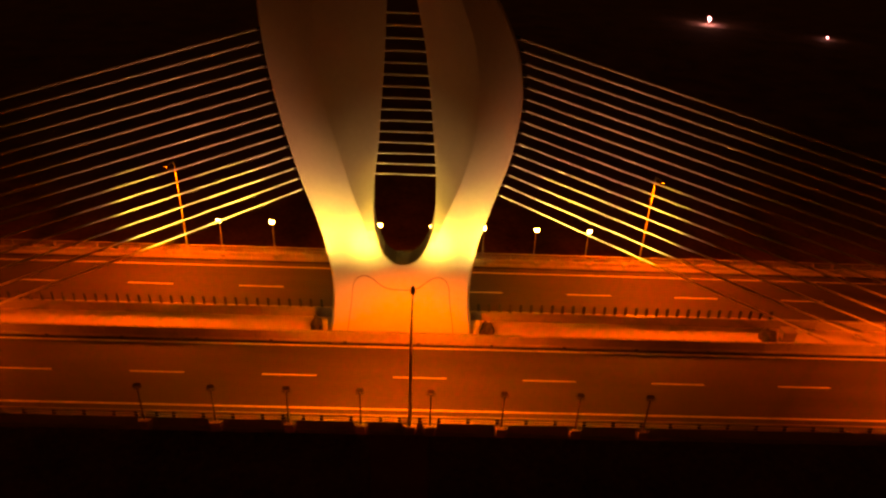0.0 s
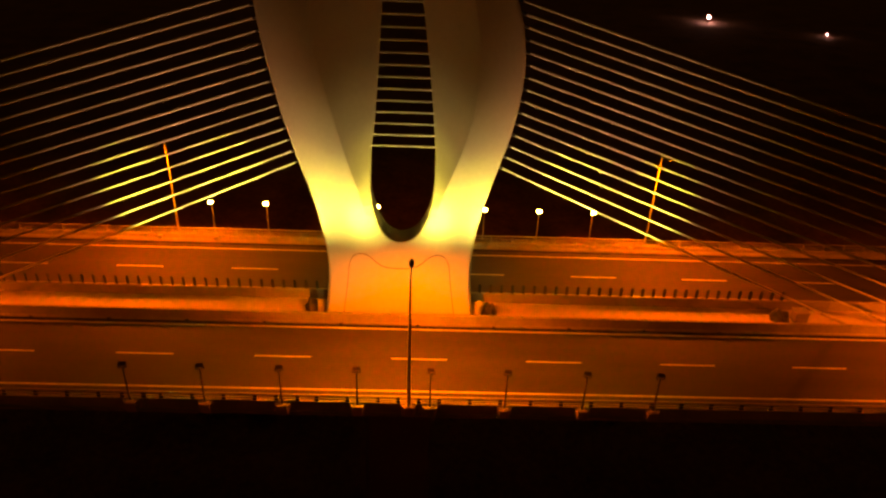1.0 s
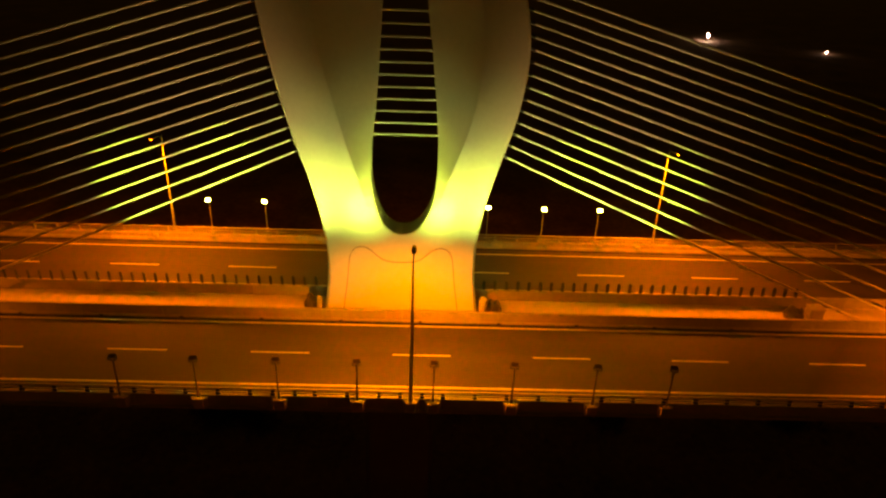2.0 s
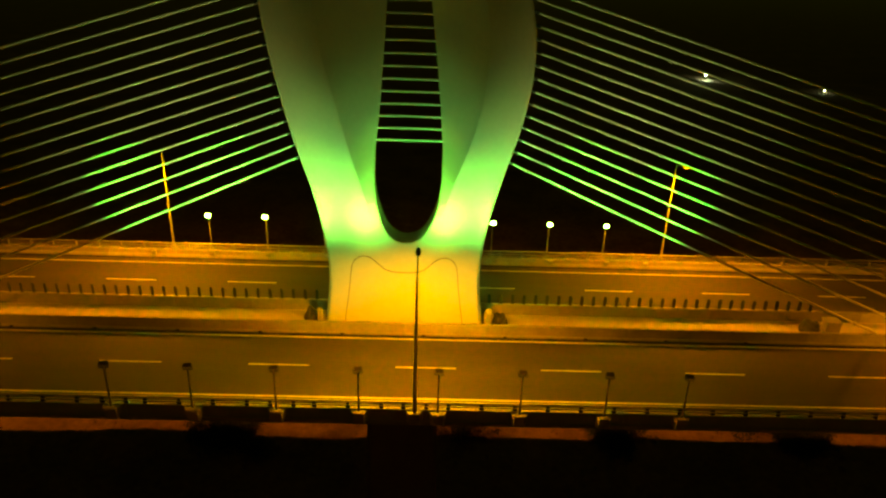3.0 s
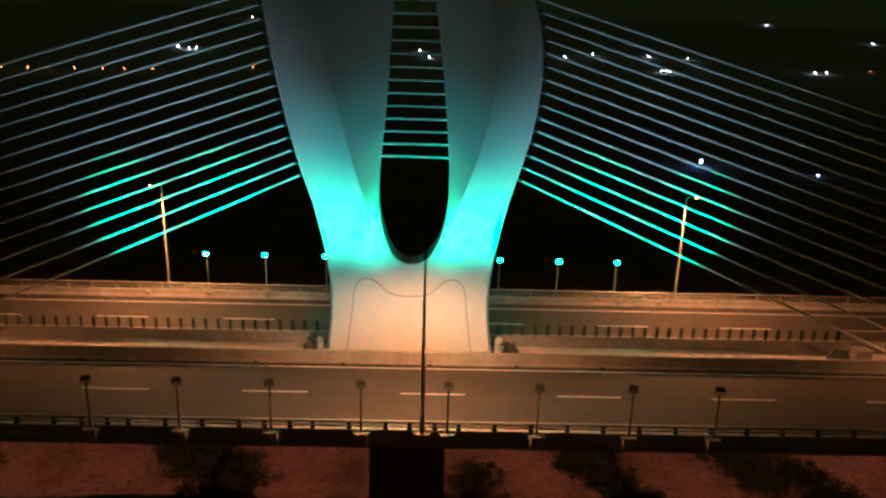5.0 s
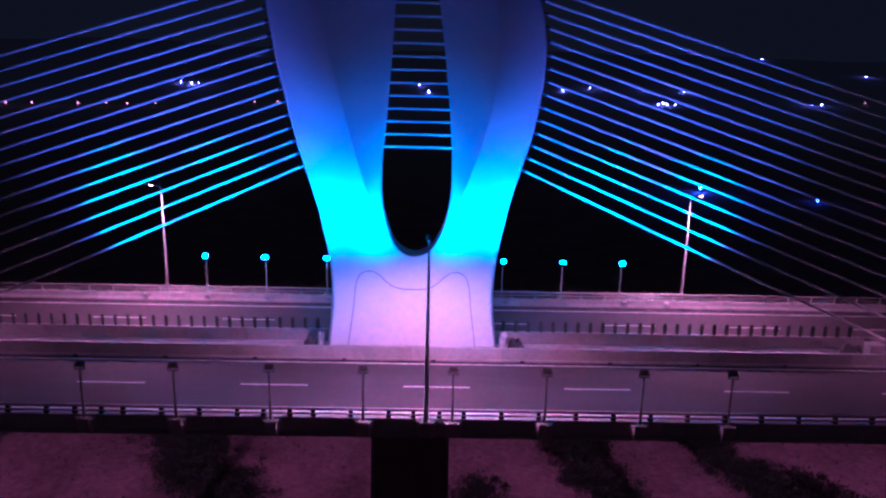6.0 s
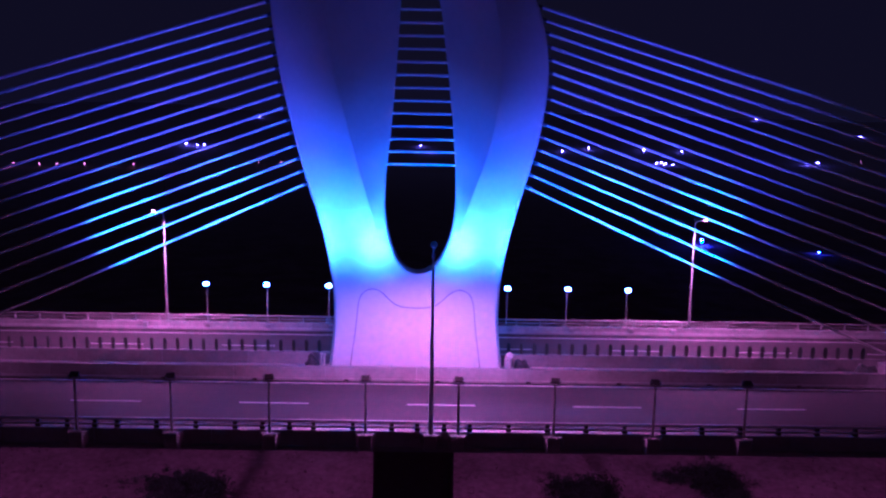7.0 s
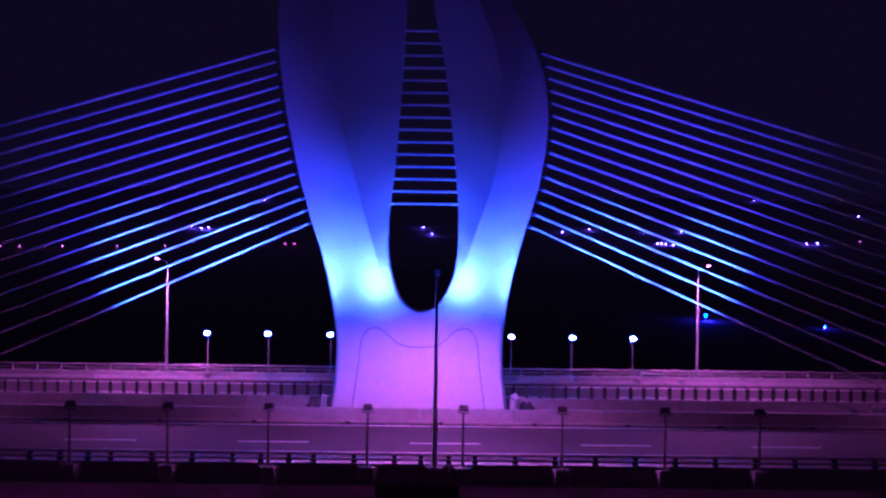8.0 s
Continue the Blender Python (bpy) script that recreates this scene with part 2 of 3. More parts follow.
bm = bmesh.new()
box(bm, -LENGTH, LENGTH, -2.2, 1.1, -0.3, 0.05)
tagged(part("median_floor", bm, MEDIAN), "dusty concrete floor of the median", "median", kind="structure")


def build_barrier(label, profile, pitch=6.0, start=-5.9, slots=None):
    """A concrete barrier of cast lengths with open joints."""
    thing = tagged(empty("concrete_barrier"), label, "barrier", kind="structure")
    bm = bmesh.new()
    prism(bm, profile, 0.012, pitch - 0.012)
    es = [e for e in bm.edges if abs(e.verts[0].co.x - e.verts[1].co.x) > 1 and e.verts[0].co.z > 0.5]
    bmesh.ops.bevel(bm, geom=es, offset=0.025, segments=2, affect="EDGES")
    first = part("barrier_length", bm, CONCRETE, thing)
    first.location = (start, 0, 0)
    for k in range(-15, 16):
        if k:
            again(first, start + k * pitch)
    if slots:
        bm = bmesh.new()
        box(bm, -0.14, 0.14, slots - 0.03, slots + 0.03, 0.0, 0.11, 0.01)
        slot = part("drain_slot", bm, GRIME, thing, "small dark drain slot")
        slot.location = (start + 1.4, 0, 0)
        for k in range(-5, 6):
            if k:
                again(slot, start + 1.4 + k * pitch)
    return thing


build_barrier("low pale concrete median barrier wall beside the carriageway",
              [(-2.52, -0.02), (-2.52, 0.1), (-2.42, 0.16), (-2.38, 0.92), (-2.14, 0.92), (-2.1, -0.25), (-2.45, -0.25)], slots=-2.51)
build_barrier("low concrete median barrier carrying anti-glare blades", [(1.0, -0.25), (1.04, 0.9), (1.3, 0.9), (1.42, 0.12), (1.45, -0.02), (1.35, -0.25)])
build_barrier("concrete bridge parapet along the outer road edge with dark fascia",
              [(-11.45, -0.2), (-11.5, 0.08), (-11.7, 0.26), (-11.8, 0.56), (-12.24, 0.56), (-12.24, -0.42), (-12.0, -0.42), (-12.0, -0.2)], 6.0, -4.2)
build_barrier("concrete bridge parapet with sloping road face",
              [(10.35, -0.2), (10.4, 0.08), (10.6, 0.26), (10.7, 0.6), (11.32, 0.6), (11.32, -0.42), (10.9, -0.42), (10.9, -0.2)], 6.0, -3.1)


def build_rail(y, side, z, shift, pairs=(), mat=DARK, slim=1.0, label="dark steel post"):
    """A two-bar metal guard rail on a parapet; side: -1 where the road lies at larger y; pairs: where two posts flank a pole."""
    thing = tagged(empty("guard_rail"), "two-bar galvanised steel guard rail on concrete parapet", "guard rail", group="guard rails")
    for h, r in ((z + 0.5, 0.065), (z + 0.22, 0.045)):
        bm = bmesh.new()
        box(bm, -LENGTH, LENGTH, y - r - side * -0.08, y + r - side * -0.08, h - r, h + r, 0.02)
        part("rail", bm, STEEL, thing)
    bm = bmesh.new()
    loft(bm, [[(-w, y - d, h), (w, y - d, h), (w, y + d, h), (-w, y + d, h)] for w, d, h in ((0.13 * slim, 0.1, z - 0.004), (0.12 * slim, 0.1, z + 0.12), (0.075 * slim, 0.075, z + 0.5))])
    first = part("post", bm, mat, thing, label)
    first.location = (shift, 0, 0)
    bm = bmesh.new()
    box(bm, -0.17, 0.17, y - 0.13, y + 0.13, z - 0.004, z + 0.03, 0.006)
    foot = part("foot_plate", bm, STEEL, first)
    for k in range(-37, 38):
        x = shift + 2.02 * k
        stand = [c for c in pairs if abs(x - c) < 1.01]
        for u in ([stand[0] - 0.7, stand[0] + 0.7] if stand else [x]):
            if k:
                again(foot, 0, parent=again(first, u))


build_rail(-12.08, -1, 0.56, 3.12, (-16.9, -6.9, 1.1))
build_rail(11.0, 1, 0.6, 0.2, (), STEEL, 0.3, "slim steel post")


# ---------------------------------------------------------------- the pylon
OUT_L = eased([(-1, 6.0), (0.8, 5.78), (3, 5.5), (4.5, 5.42), (6.4, 5.54), (8.2, 5.84), (10.8, 6.42), (13, 7.24), (16.3, 8.12), (20, 8.9), (23.65, 9.42), (26.6, 9.55), (30, 9.3), (34, 8.6)])
OUT_R = eased([(-1, 5.98), (0.8, 5.82), (3.2, 5.5), (4.7, 5.46), (6.9, 5.6), (9.1, 5.97), (11, 6.42), (12.8, 6.97), (15.45, 7.75), (18, 8.18), (20.3, 8.32), (22.8, 8.0), (24.7, 7.38), (26.1, 6.62), (27.6, 5.67), (30, 4.2), (34, 2.8)])
CREASE_L = eased([(6, 1.5), (9, 2.4), (11.2, 2.96), (14.5, 3.92), (17.5, 4.7), (20, 5.4), (23.7, 5.82), (27.4, 5.75), (34, 5.4)])
CREASE_R = eased([(6, 1.5), (9, 2.5), (11.7, 3.33), (14.7, 4.39), (16.9, 4.92), (19.1, 5.18), (22, 5.13), (24.6, 4.61), (27, 3.6), (34, 1.8)])
HOLE_Z = (7.1, 7.13, 7.2, 7.36, 7.62, 8.0, 8.6, 9.2, 10.0, 11.4, 13.5, 16.4, 20.1, 23.8, 27, 34)
HOLE_L = (0.0, 0.2, 0.43, 0.73, 1.03, 1.33, 1.61, 1.8, 2.01, 2.18, 2.13, 1.8, 1.52, 1.28, 1.15, 0.9)
HOLE_R = (0.0, 0.3, 0.58, 0.9, 1.22, 1.52, 1.85, 2.1, 2.32, 2.5, 2.5, 2.28, 1.9, 1.41, 0.7, 0.2)
DEPTH = 1.38


def leg_loop(z, side):
    out, crease, hole = (OUT_L(z), CREASE_L(z), float(np.interp(z, HOLE_Z, HOLE_L))) if side < 0 else (OUT_R(z), CREASE_R(z), float(np.interp(z, HOLE_Z, HOLE_R)))
    crease = max(crease, hole + 0.25)
    s = step(8.6, 14.5, z)
    front = [(out, -(DEPTH - 0.62)), (out - 0.05, -(DEPTH - 0.36 - 0.1 * s)), (out - 0.2, -(DEPTH - 0.14 - 0.16 * s)), (out - 0.5, -(DEPTH - 0.04 - 0.2 * s)),
             (crease, -(DEPTH + 0.5 * s)), (hole + 0.08, -(DEPTH - 0.02 - 1.12 * s)), (hole, -(DEPTH - 0.08 - 1.13 * s))]
    loop = front + [(x, -0.5 * y) for x, y in front[::-1]]
    return [(side * x, AX + y, z) for x, y in loop]


def base_loop(z):
    a, b = OUT_L(z), OUT_R(z)
    lean = 0.1 * step(2.5, -0.5, z)
    f = DEPTH + lean
    edge = [(0, 0.62), (0.05, 0.36), (0.2, 0.14), (0.5, 0.04)]
    left = [(-a + i, AX - f + j) for i, j in edge]
    right = [(b - i, AX - f + j) for i, j in edge[::-1]]
    back = [(x, AX + 0.5 * (AX - y)) for x, y in (left + right)[::-1]]
    return [(x, y, z) for x, y in left + right + back]


pylon = tagged(empty("pylon", pose(0, AX, -0.2)), "pale concrete bridge pylon with two curved legs around a pointed slot", "pylon")
inv = pylon.matrix_world.inverted()


def pylon_part(name, bm, mat, label="", smooth=None):
    bm.transform(inv)
    return part(name, bm, mat, pylon, label, smooth)


bm = bmesh.new()
loft(bm, [base_loop(z) for z in np.linspace(-0.3, 7.1, 26)])
pylon_part("base", bm, PYLON, "broad flared pylon base", 30)
zs = list(HOLE_Z[:10]) + list(np.arange(10.6, 34.1, 0.5))
for side in (-1, 1):
    bm = bmesh.new()
    loft(bm, [leg_loop(z, side) for z in zs])
    pylon_part("leg", bm, PYLON, "curved concrete leg with a folded face", 9)
# the fine joint that frames the base: a slightly raised strip, groove shade in its dark colour
half = [(4.32, 0.7), (4.18, 1.8), (4.02, 2.9), (3.9, 3.9), (3.83, 4.7), (3.76, 5.25), (3.58, 5.7), (3.28, 5.98), (2.9, 6.08), (2.52, 6.0), (2.15, 5.76), (1.8, 5.4), (1.42, 5.08), (0.95, 4.9), (0.5, 4.84), (0, 4.83)]
path = [(-x, z) for x, z in half] + half[-2::-1]
bm = bmesh.new()
prev = None
for i, (x, z) in enumerate(path):
    a, b = path[max(i - 1, 0)], path[min(i + 1, len(path) - 1)]
    d = Vector((b[0] - a[0], 0, b[1] - a[1])).normalized()
    nrm = Vector((-d.z, 0, d.x)) * 0.026
    y = AX - DEPTH - 0.1 * step(2.5, -0.5, z) + 0.03
    p = Vector((x, y, z))
    now = [bm.verts.new(p + nrm), bm.verts.new(p + nrm + Vector((0, -0.036, 0))), bm.verts.new(p - nrm + Vector((0, -0.036, 0))), bm.verts.new(p - nrm)]
    if prev:
        for k in range(4):
            bm.faces.new((prev[k], prev[(k + 1) % 4], now[(k + 1) % 4], now[k]))
    prev = now
pylon_part("joint_line", bm, JOINT, "thin dark curved joint line")
# the pier under the deck; the dark beneath the deck is put into its colour
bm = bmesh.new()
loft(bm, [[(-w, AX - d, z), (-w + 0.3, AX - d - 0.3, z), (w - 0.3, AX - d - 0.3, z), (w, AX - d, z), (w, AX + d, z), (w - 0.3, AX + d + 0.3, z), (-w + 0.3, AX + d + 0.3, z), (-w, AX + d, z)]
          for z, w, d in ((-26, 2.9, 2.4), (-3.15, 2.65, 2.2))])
tagged(part("bridge_pier", bm, PIER, None, "", 20), "concrete pier below the pylon and deck, shade in its dark colour", "pier")

# ---------------------------------------------------------------- stay cables
CY = -0.72


def build_cable(side, i):
    z = 12.93 + 0.822 * i
    out = OUT_L(z) if side < 0 else OUT_R(z)
    x0 = side * (out - 0.5)
    x1 = side * (35.9 + 4.07 * i)
    slope = (z - 0.55) / (abs(x1) - out)
    za = z + slope * 0.5
    n = 12
    pts = []
    for k in range(n + 1):
        u = k / n
        pts.append((x0 + (x1 - x0) * u, CY, za + (0.35 - za) * u - 0.18 * math.sin(math.pi * u) * (0.4 + i / 15)))
    thing = tagged(empty("stay_cable", pose(x1, CY, 0.05)), "pale sheathed stay cable running from pylon to median", "cable", group="stay cables")
    m = thing.matrix_world.inverted()
    bm = bmesh.new()
    tube(bm, pts, 0.08, 10)
    bm.transform(m)
    part("sheath", bm, CABLE, thing, smooth=40)
    d = (Vector(pts[-2]) - Vector(pts[-1])).normalized()
    e = Vector(pts[-1])
    bm = bmesh.new()
    tube(bm, [e - d * 1.2, e + d * 1.6, e + d * 1.64], [0.15, 0.15, 0.1], 12)
    bm.transform(m)
    tube_end = part("anchor_tube", bm, STEEL, thing, "steel anchor tube at the deck", 40)
    bm = bmesh.new()
    tube(bm, [e + d * 1.5, e + d * 1.58, e + d * 1.66], [0.18, 0.18, 0.13], 12)
    bm.transform(m)
    part("clamp_ring", bm, STEEL, tube_end, smooth=40)
    # the collar's length and black colour stand in for the leg's unlit side
    d = (Vector(pts[1]) - Vector(pts[0])).normalized()
    e = Vector(pts[0]) + d * 0.2
    bm = bmesh.new()
    tube(bm, [e, e + d * 0.7, e + d * 0.73], [0.115, 0.115, 0.085], 12)
    bm.transform(m)
    part("collar", bm, DARK, thing, "short collar at the pylon face, blackened for the unlit leg side", 40)


for i in range(15):
    for side in (-1, 1):
        build_cable(side, i)
    z = 14.2 + 0.821 * i
    a, b = float(np.interp(z, HOLE_Z, HOLE_L)) + 0.5, float(np.interp(z, HOLE_Z, HOLE_R)) + 0.5
    bm = bmesh.new()
    tube(bm, [(-a, 0, 0), (-a / 2, 0, 0.02), (b / 2, 0, 0.02), (b, 0, 0)], 0.075, 10)
    bar = part("cross_strand", bm, CABLE, None, "", 40)
    bar.location = (0, CY + 0.05, z)
    tagged(bar, "pale horizontal strand spanning the slot between the legs", "cable", group="cross strands")


# ---------------------------------------------------------------- anti-glare blades on the median barrier
BLADE_PITCH = 0.908
for x0, n in ((-33.19, 30), (6.55, 29)):
    thing = tagged(empty("anti_glare_screen", pose(x0, 1.17, 0.9)), "row of dark upright anti-glare blades on the median barrier", "screen", group="anti-glare screens")
    bm = bmesh.new()
    prism(bm, [(-0.1, 0.02), (0.1, 0.02), (0.13, 0.42), (0.11, 0.74), (0.05, 0.84), (-0.05, 0.84), (-0.11, 0.74), (-0.13, 0.42)], -0.035, 0.035)
    bmesh.ops.rotate(bm, matrix=Matrix.Rotation(radians(58), 3, "Z"), verts=bm.verts)
    first = part("blade", bm, BLADE, thing)
    bm = bmesh.new()
    box(bm, 0.17, BLADE_PITCH - 0.17, -0.06, 0.06, -0.003, 0.035, 0.008)
    strip = part("base_strip", bm, STEEL, thing, "pale metal base strip")
    for k in range(1, n):
        again(first, BLADE_PITCH * k)
        again(strip, BLADE_PITCH * k)


# ---------------------------------------------------------------- floodlights on their consoles
def build_flood(deep):
    drop = 0.2 if deep else 0.0     # the near row stands on shorter poles
    thing = tagged(empty("floodlight"), "floodlight with dark housing on a slim pole", "floodlight", group="floodlights")
    bm = bmesh.new()
    tube(bm, [(0, 0, 0), (0, 0, 2.95 - drop)], [0.065, 0.05], 10)
    # near poles take a darker steel: their unlit side is put into the colour
    part("pole", bm, POLE if deep else STEEL, thing, "slim galvanised pole", 40)
    bm = bmesh.new()
    box(bm, -0.2, 0.2, -0.2, 0.2, 0, 0.03, 0.008)
    plate = part("base_plate", bm, STEEL, thing)
    bm = bmesh.new()
    tube(bm, [(0, 0, 0.025), (0, 0, 0.075)], [0.022, 0.022], 6)
    bolt = part("bolt", bm, STEEL, plate)
    bolt.location = (-0.14, -0.14, 0)
    for a, b in ((-0.14, 0.14), (0.14, -0.14), (0.14, 0.14)):
        again(bolt, a, b)
    bm = bmesh.new()
    box(bm, -0.27, -0.245, -0.04, 0.04, 2.92, 3.2)
    box(bm, 0.245, 0.27, -0.04, 0.04, 2.92, 3.2)
    box(bm, -0.27, 0.27, -0.04, 0.04, 2.9, 2.935)
    bm.transform(Matrix.Translation((0, 0, -drop)))
    part("yoke", bm, DARK, thing, "black mounting yoke")
    if deep:
        # a deep open housing, whose lower lip cuts the beam off; its reflector glows at the back
        tip = pose(0, 0.06, 3.12 - drop, 51) @ Matrix.Diagonal((0.85, 0.75, 0.7, 1))
        bm = bmesh.new()
        box(bm, -0.25, 0.25, -0.1, 0.2, -0.135, -0.12)
        box(bm, -0.25, 0.25, -0.1, 0.2, 0.12, 0.135)
        box(bm, -0.25, -0.235, -0.1, 0.2, -0.12, 0.12)
        box(bm, 0.235, 0.25, -0.1, 0.2, -0.12, 0.12)
        box(bm, -0.25, 0.25, -0.12, -0.1, -0.135, 0.135)
        for k in range(6):
            x = -0.175 + 0.07 * k
            box(bm, x - 0.008, x + 0.008, -0.17, -0.12, -0.1, 0.1)
        bm.transform(tip)
        housing = part("housing", bm, DARK, thing, "black deep finned housing")
        bm = bmesh.new()
        box(bm, -0.2, 0.2, -0.095, -0.085, -0.09, 0.09)
        bm.transform(tip)
        part("reflector", bm, FLOOD_LENS, housing, "lit reflector")
        return thing
    tip = pose(0, 0, 3.16, 28)
    bm = bmesh.new()
    loft(bm, [[(-w, y, -h), (w, y, -h), (w, y, h), (-w, y, h)] for y, w, h in ((-0.2, 0.13, 0.09), (-0.14, 0.2, 0.14), (0.16, 0.25, 0.17), (0.22, 0.25, 0.17))])
    for k in range(5):
        x = -0.12 + 0.06 * k
        box(bm, x - 0.008, x + 0.008, -0.24, -0.13, -0.08, 0.1)
    bm.transform(tip)
    housing = part("housing", bm, DARK, thing, "black finned housing")
    bm = bmesh.new()
    box(bm, -0.21, 0.21, 0.222, 0.23, -0.13, 0.13)
    bm.transform(tip)
    part("lens", bm, FLOOD_LENS, housing, "lit glass front")
    return thing


def build_console():
    bm = bmesh.new()
    top = [(-0.56, 0.03), (0.56, 0.03), (0.32, -0.36), (-0.32, -0.36)]
    low = [(-0.46, 0.03), (0.46, 0.03), (0.32, -0.24), (-0.32, -0.24)]
    loft(bm, [[(x, y, z) for x, y in l] for l, z in ((low, -0.85), (top, -0.14), (top, 0.0))])
    return tagged(part("console", bm, CONCRETE), "tapered concrete console on the bridge edge under a floodlight", "console", group="consoles")


console = build_console()
console_laid = False
for row, y, turn, ztop in ((NEAR_FLOODS, -12.24, 0, 0.47), (FAR_FLOODS, 11.32, 180, 0.5)):
    flood = build_flood(turn == 0)
    for i, x in enumerate(row):
        yaw = turn - (math.copysign(7, x) if turn == 0 else -math.copysign(7, x))
        m, c = pose(x, y + (-0.09 if turn == 0 else 0.16), ztop, 0, 0, yaw), pose(x, y, ztop, 0, 0, turn)
        if i == 0:
            flood.matrix_world = m
        else:
            copy_thing(flood, m)
        if console_laid:
            copy_thing(console, c)
        else:
            console.matrix_world, console_laid = c, True


def build_junction_box(x, w, h, mat, label):
    """A small box for the lamp's cables on the road face of the far parapet."""
    thing = tagged(empty("junction_box", pose(x, 10.5, 0.2)), label, "junction box", group="junction boxes")
    bm = bmesh.new()
    box(bm, -w / 2, w / 2, -0.06, 0.32, 0.0, h, 0.02)
    part("case", bm, mat, thing)
    bm = bmesh.new()
    box(bm, -w / 2 + 0.04, w / 2 - 0.04, -0.074, -0.058, 0.05, h - 0.05, 0.006)
    part("lid", bm, mat, thing)


for x in FAR_FLOODS:
    build_junction_box(x + 0.28, 0.44, 0.36, CONCRETE, "small pale box on the parapet beside a floodlight")
for x in FAR_LAMPS[1:3]:
    build_junction_box(x - 1.55, 0.42, 0.36, STEEL, "small grey metal box on the parapet near a lamp")


# ---------------------------------------------------------------- street lamps
def build_lamp():
    thing = tagged(empty("street_lamp"), "tall tapered steel street lamp with one arm over the road", "street lamp", group="street lamps")
    bm = bmesh.new()
    tube(bm, [(0, 0, 0), (0, 0, 2.0), (0, 0, 8.98)], [0.13, 0.11, 0.07], 12)
    part("pole", bm, STEEL, thing, "tapered galvanised pole", 40)
    bm = bmesh.new()
    box(bm, -0.22, 0.22, -0.22, 0.22, 0, 0.035, 0.01)
    tube(bm, [(0, 0, 0.03), (0, 0, 0.28)], [0.17, 0.14], 12)
    part("base_plate", bm, STEEL, thing)
    bm = bmesh.new()
    tube(bm, [(0, 0, 8.85), (0, 0.1, 9.06), (0, 0.5, 9.29), (0, 1.75, 9.52)], [0.06, 0.05, 0.045, 0.04], 8)
    part("arm", bm, STEEL, thing, smooth=50)
    for s in (-1, 1):
        bm = bmesh.new()
        tube(bm, [(0, 0, 8.95), (s * 0.05, 0, 9.14), (s * 0.13, 0, 9.44)], [0.02, 0.016, 0.01], 6)
        part("spike", bm, STEEL, thing, "thin upright spike")
    tip = pose(0, 1.75, 9.52, 13) @ Matrix.Translation((0, -1.75, -9.52))     # the head points a little upwards
    bm = bmesh.new()
    loft(bm, [[(w * math.cos(q), 2.1 + l * math.sin(q), z) for q in (2 * math.pi * j / 14 for j in range(14))]
              for w, l, z in ((0.14, 0.36, 9.44), (0.17, 0.42, 9.5), (0.15, 0.38, 9.58), (0.07, 0.22, 9.64))])
    bm.transform(tip)
    head = part("head", bm, DARK, thing, "dark oval lamp head", 50)
    bm = bmesh.new()
    loft(bm, [[(w * math.cos(q), 2.16 + l * math.sin(q), z) for q in (2 * math.pi * j / 12 for j in range(12))]
              for w, l, z in ((0.06, 0.14, 9.395), (0.11, 0.24, 9.42), (0.12, 0.28, 9.437))])
    bm.transform(tip)
    part("lens", bm, SODIUM_LENS, head, "lit amber glass bowl", 50)
    return thing


lamp = build_lamp()
lamp.matrix_world = pose(1.1, -12.3, 0.5)
for x in NEAR_LAMPS:
    if x != 1.1:
        copy_thing(lamp, pose(x, -12.3, 0.5))
for x in FAR_LAMPS:
    copy_thing(lamp, pose(x, 11.35, 0.5, 0, 0, 180))
for x, y, turn in [(x, -12.24, 0) for x in NEAR_LAMPS] + [(x, 11.32, 180) for x in FAR_LAMPS]:
    copy_thing(console, pose(x, y, 0.495, 0, 0, turn))


# ---------------------------------------------------------------- clutter in the median
def build_heap(x, y, w, d, h, seed, label):
    bm = bmesh.new()
    bmesh.ops.create_icosphere(bm, subdivisions=4, radius=1)
    for v in bm.verts:
        n = noise.noise(v.co * 1.6 + Vector((seed, 0, 0))) * 0.35 + noise.noise(v.co * 4.5 + Vector((0, seed, 0))) * 0.14
        p = v.co * (1 + n)
        v.co = Vector((p.x * w, p.y * d, max(p.z, -0.05) * h))
    ob = part("tarpaulin_mound", bm, TARP, None, "", 45)
    ob.location = (x, y, 0.04)
    return tagged(ob, label, "heap", group="covered heaps")


build_heap(-7.0, -0.75, 0.62, 0.7, 1.05, 1.3, "dark sheet-covered heap on the median beside the pylon")
build_heap(7.25, -0.75, 0.62, 0.7, 1.0, 5.1, "dark sheet-covered heap on the median beside the pylon")
build_heap(31.3, -0.5, 0.8, 0.8, 1.0, 9.2, "dark sheet-covered heap on the median near the cables")


def build_pipe(x, y, h, r):
    thing = tagged(empty("drain_pipe", pose(x, y, 0.045)), "pale upright pipe with a bent top on the median", "pipe", group="pipes")
    bm = bmesh.new()
    tube(bm, [(0, 0, 0), (0, 0, h - 0.25), (0.03, -0.06, h - 0.08), (0.1, -0.2, h)], r, 12)
    part("tube", bm, PLASTIC, thing, smooth=40)
    bm = bmesh.new()
    tube(bm, [(0, 0, 0), (0, 0, 0.12)], r * 1.6, 12)
    part("foot", bm, PLASTIC, thing, smooth=40)


build_pipe(-6.35, -1.35, 1.5, 0.09)
build_pipe(-6.15, -1.3, 1.45, 0.07)
build_pipe(6.25, -1.3, 1.55, 0.24)
bm = bmesh.new()
box(bm, -0.55, 0.55, -0.45, 0.45, 0, 0.95, 0.05)
box(bm, -0.6, 0.6, -0.5, 0.5, 0.95, 1.05, 0.02)
cab = part("control_cabinet", bm, CONCRETE)
cab.location = (32.8, -0.6, 0.048)
tagged(cab, "small grey box cabinet on the median floor", "cabinet")


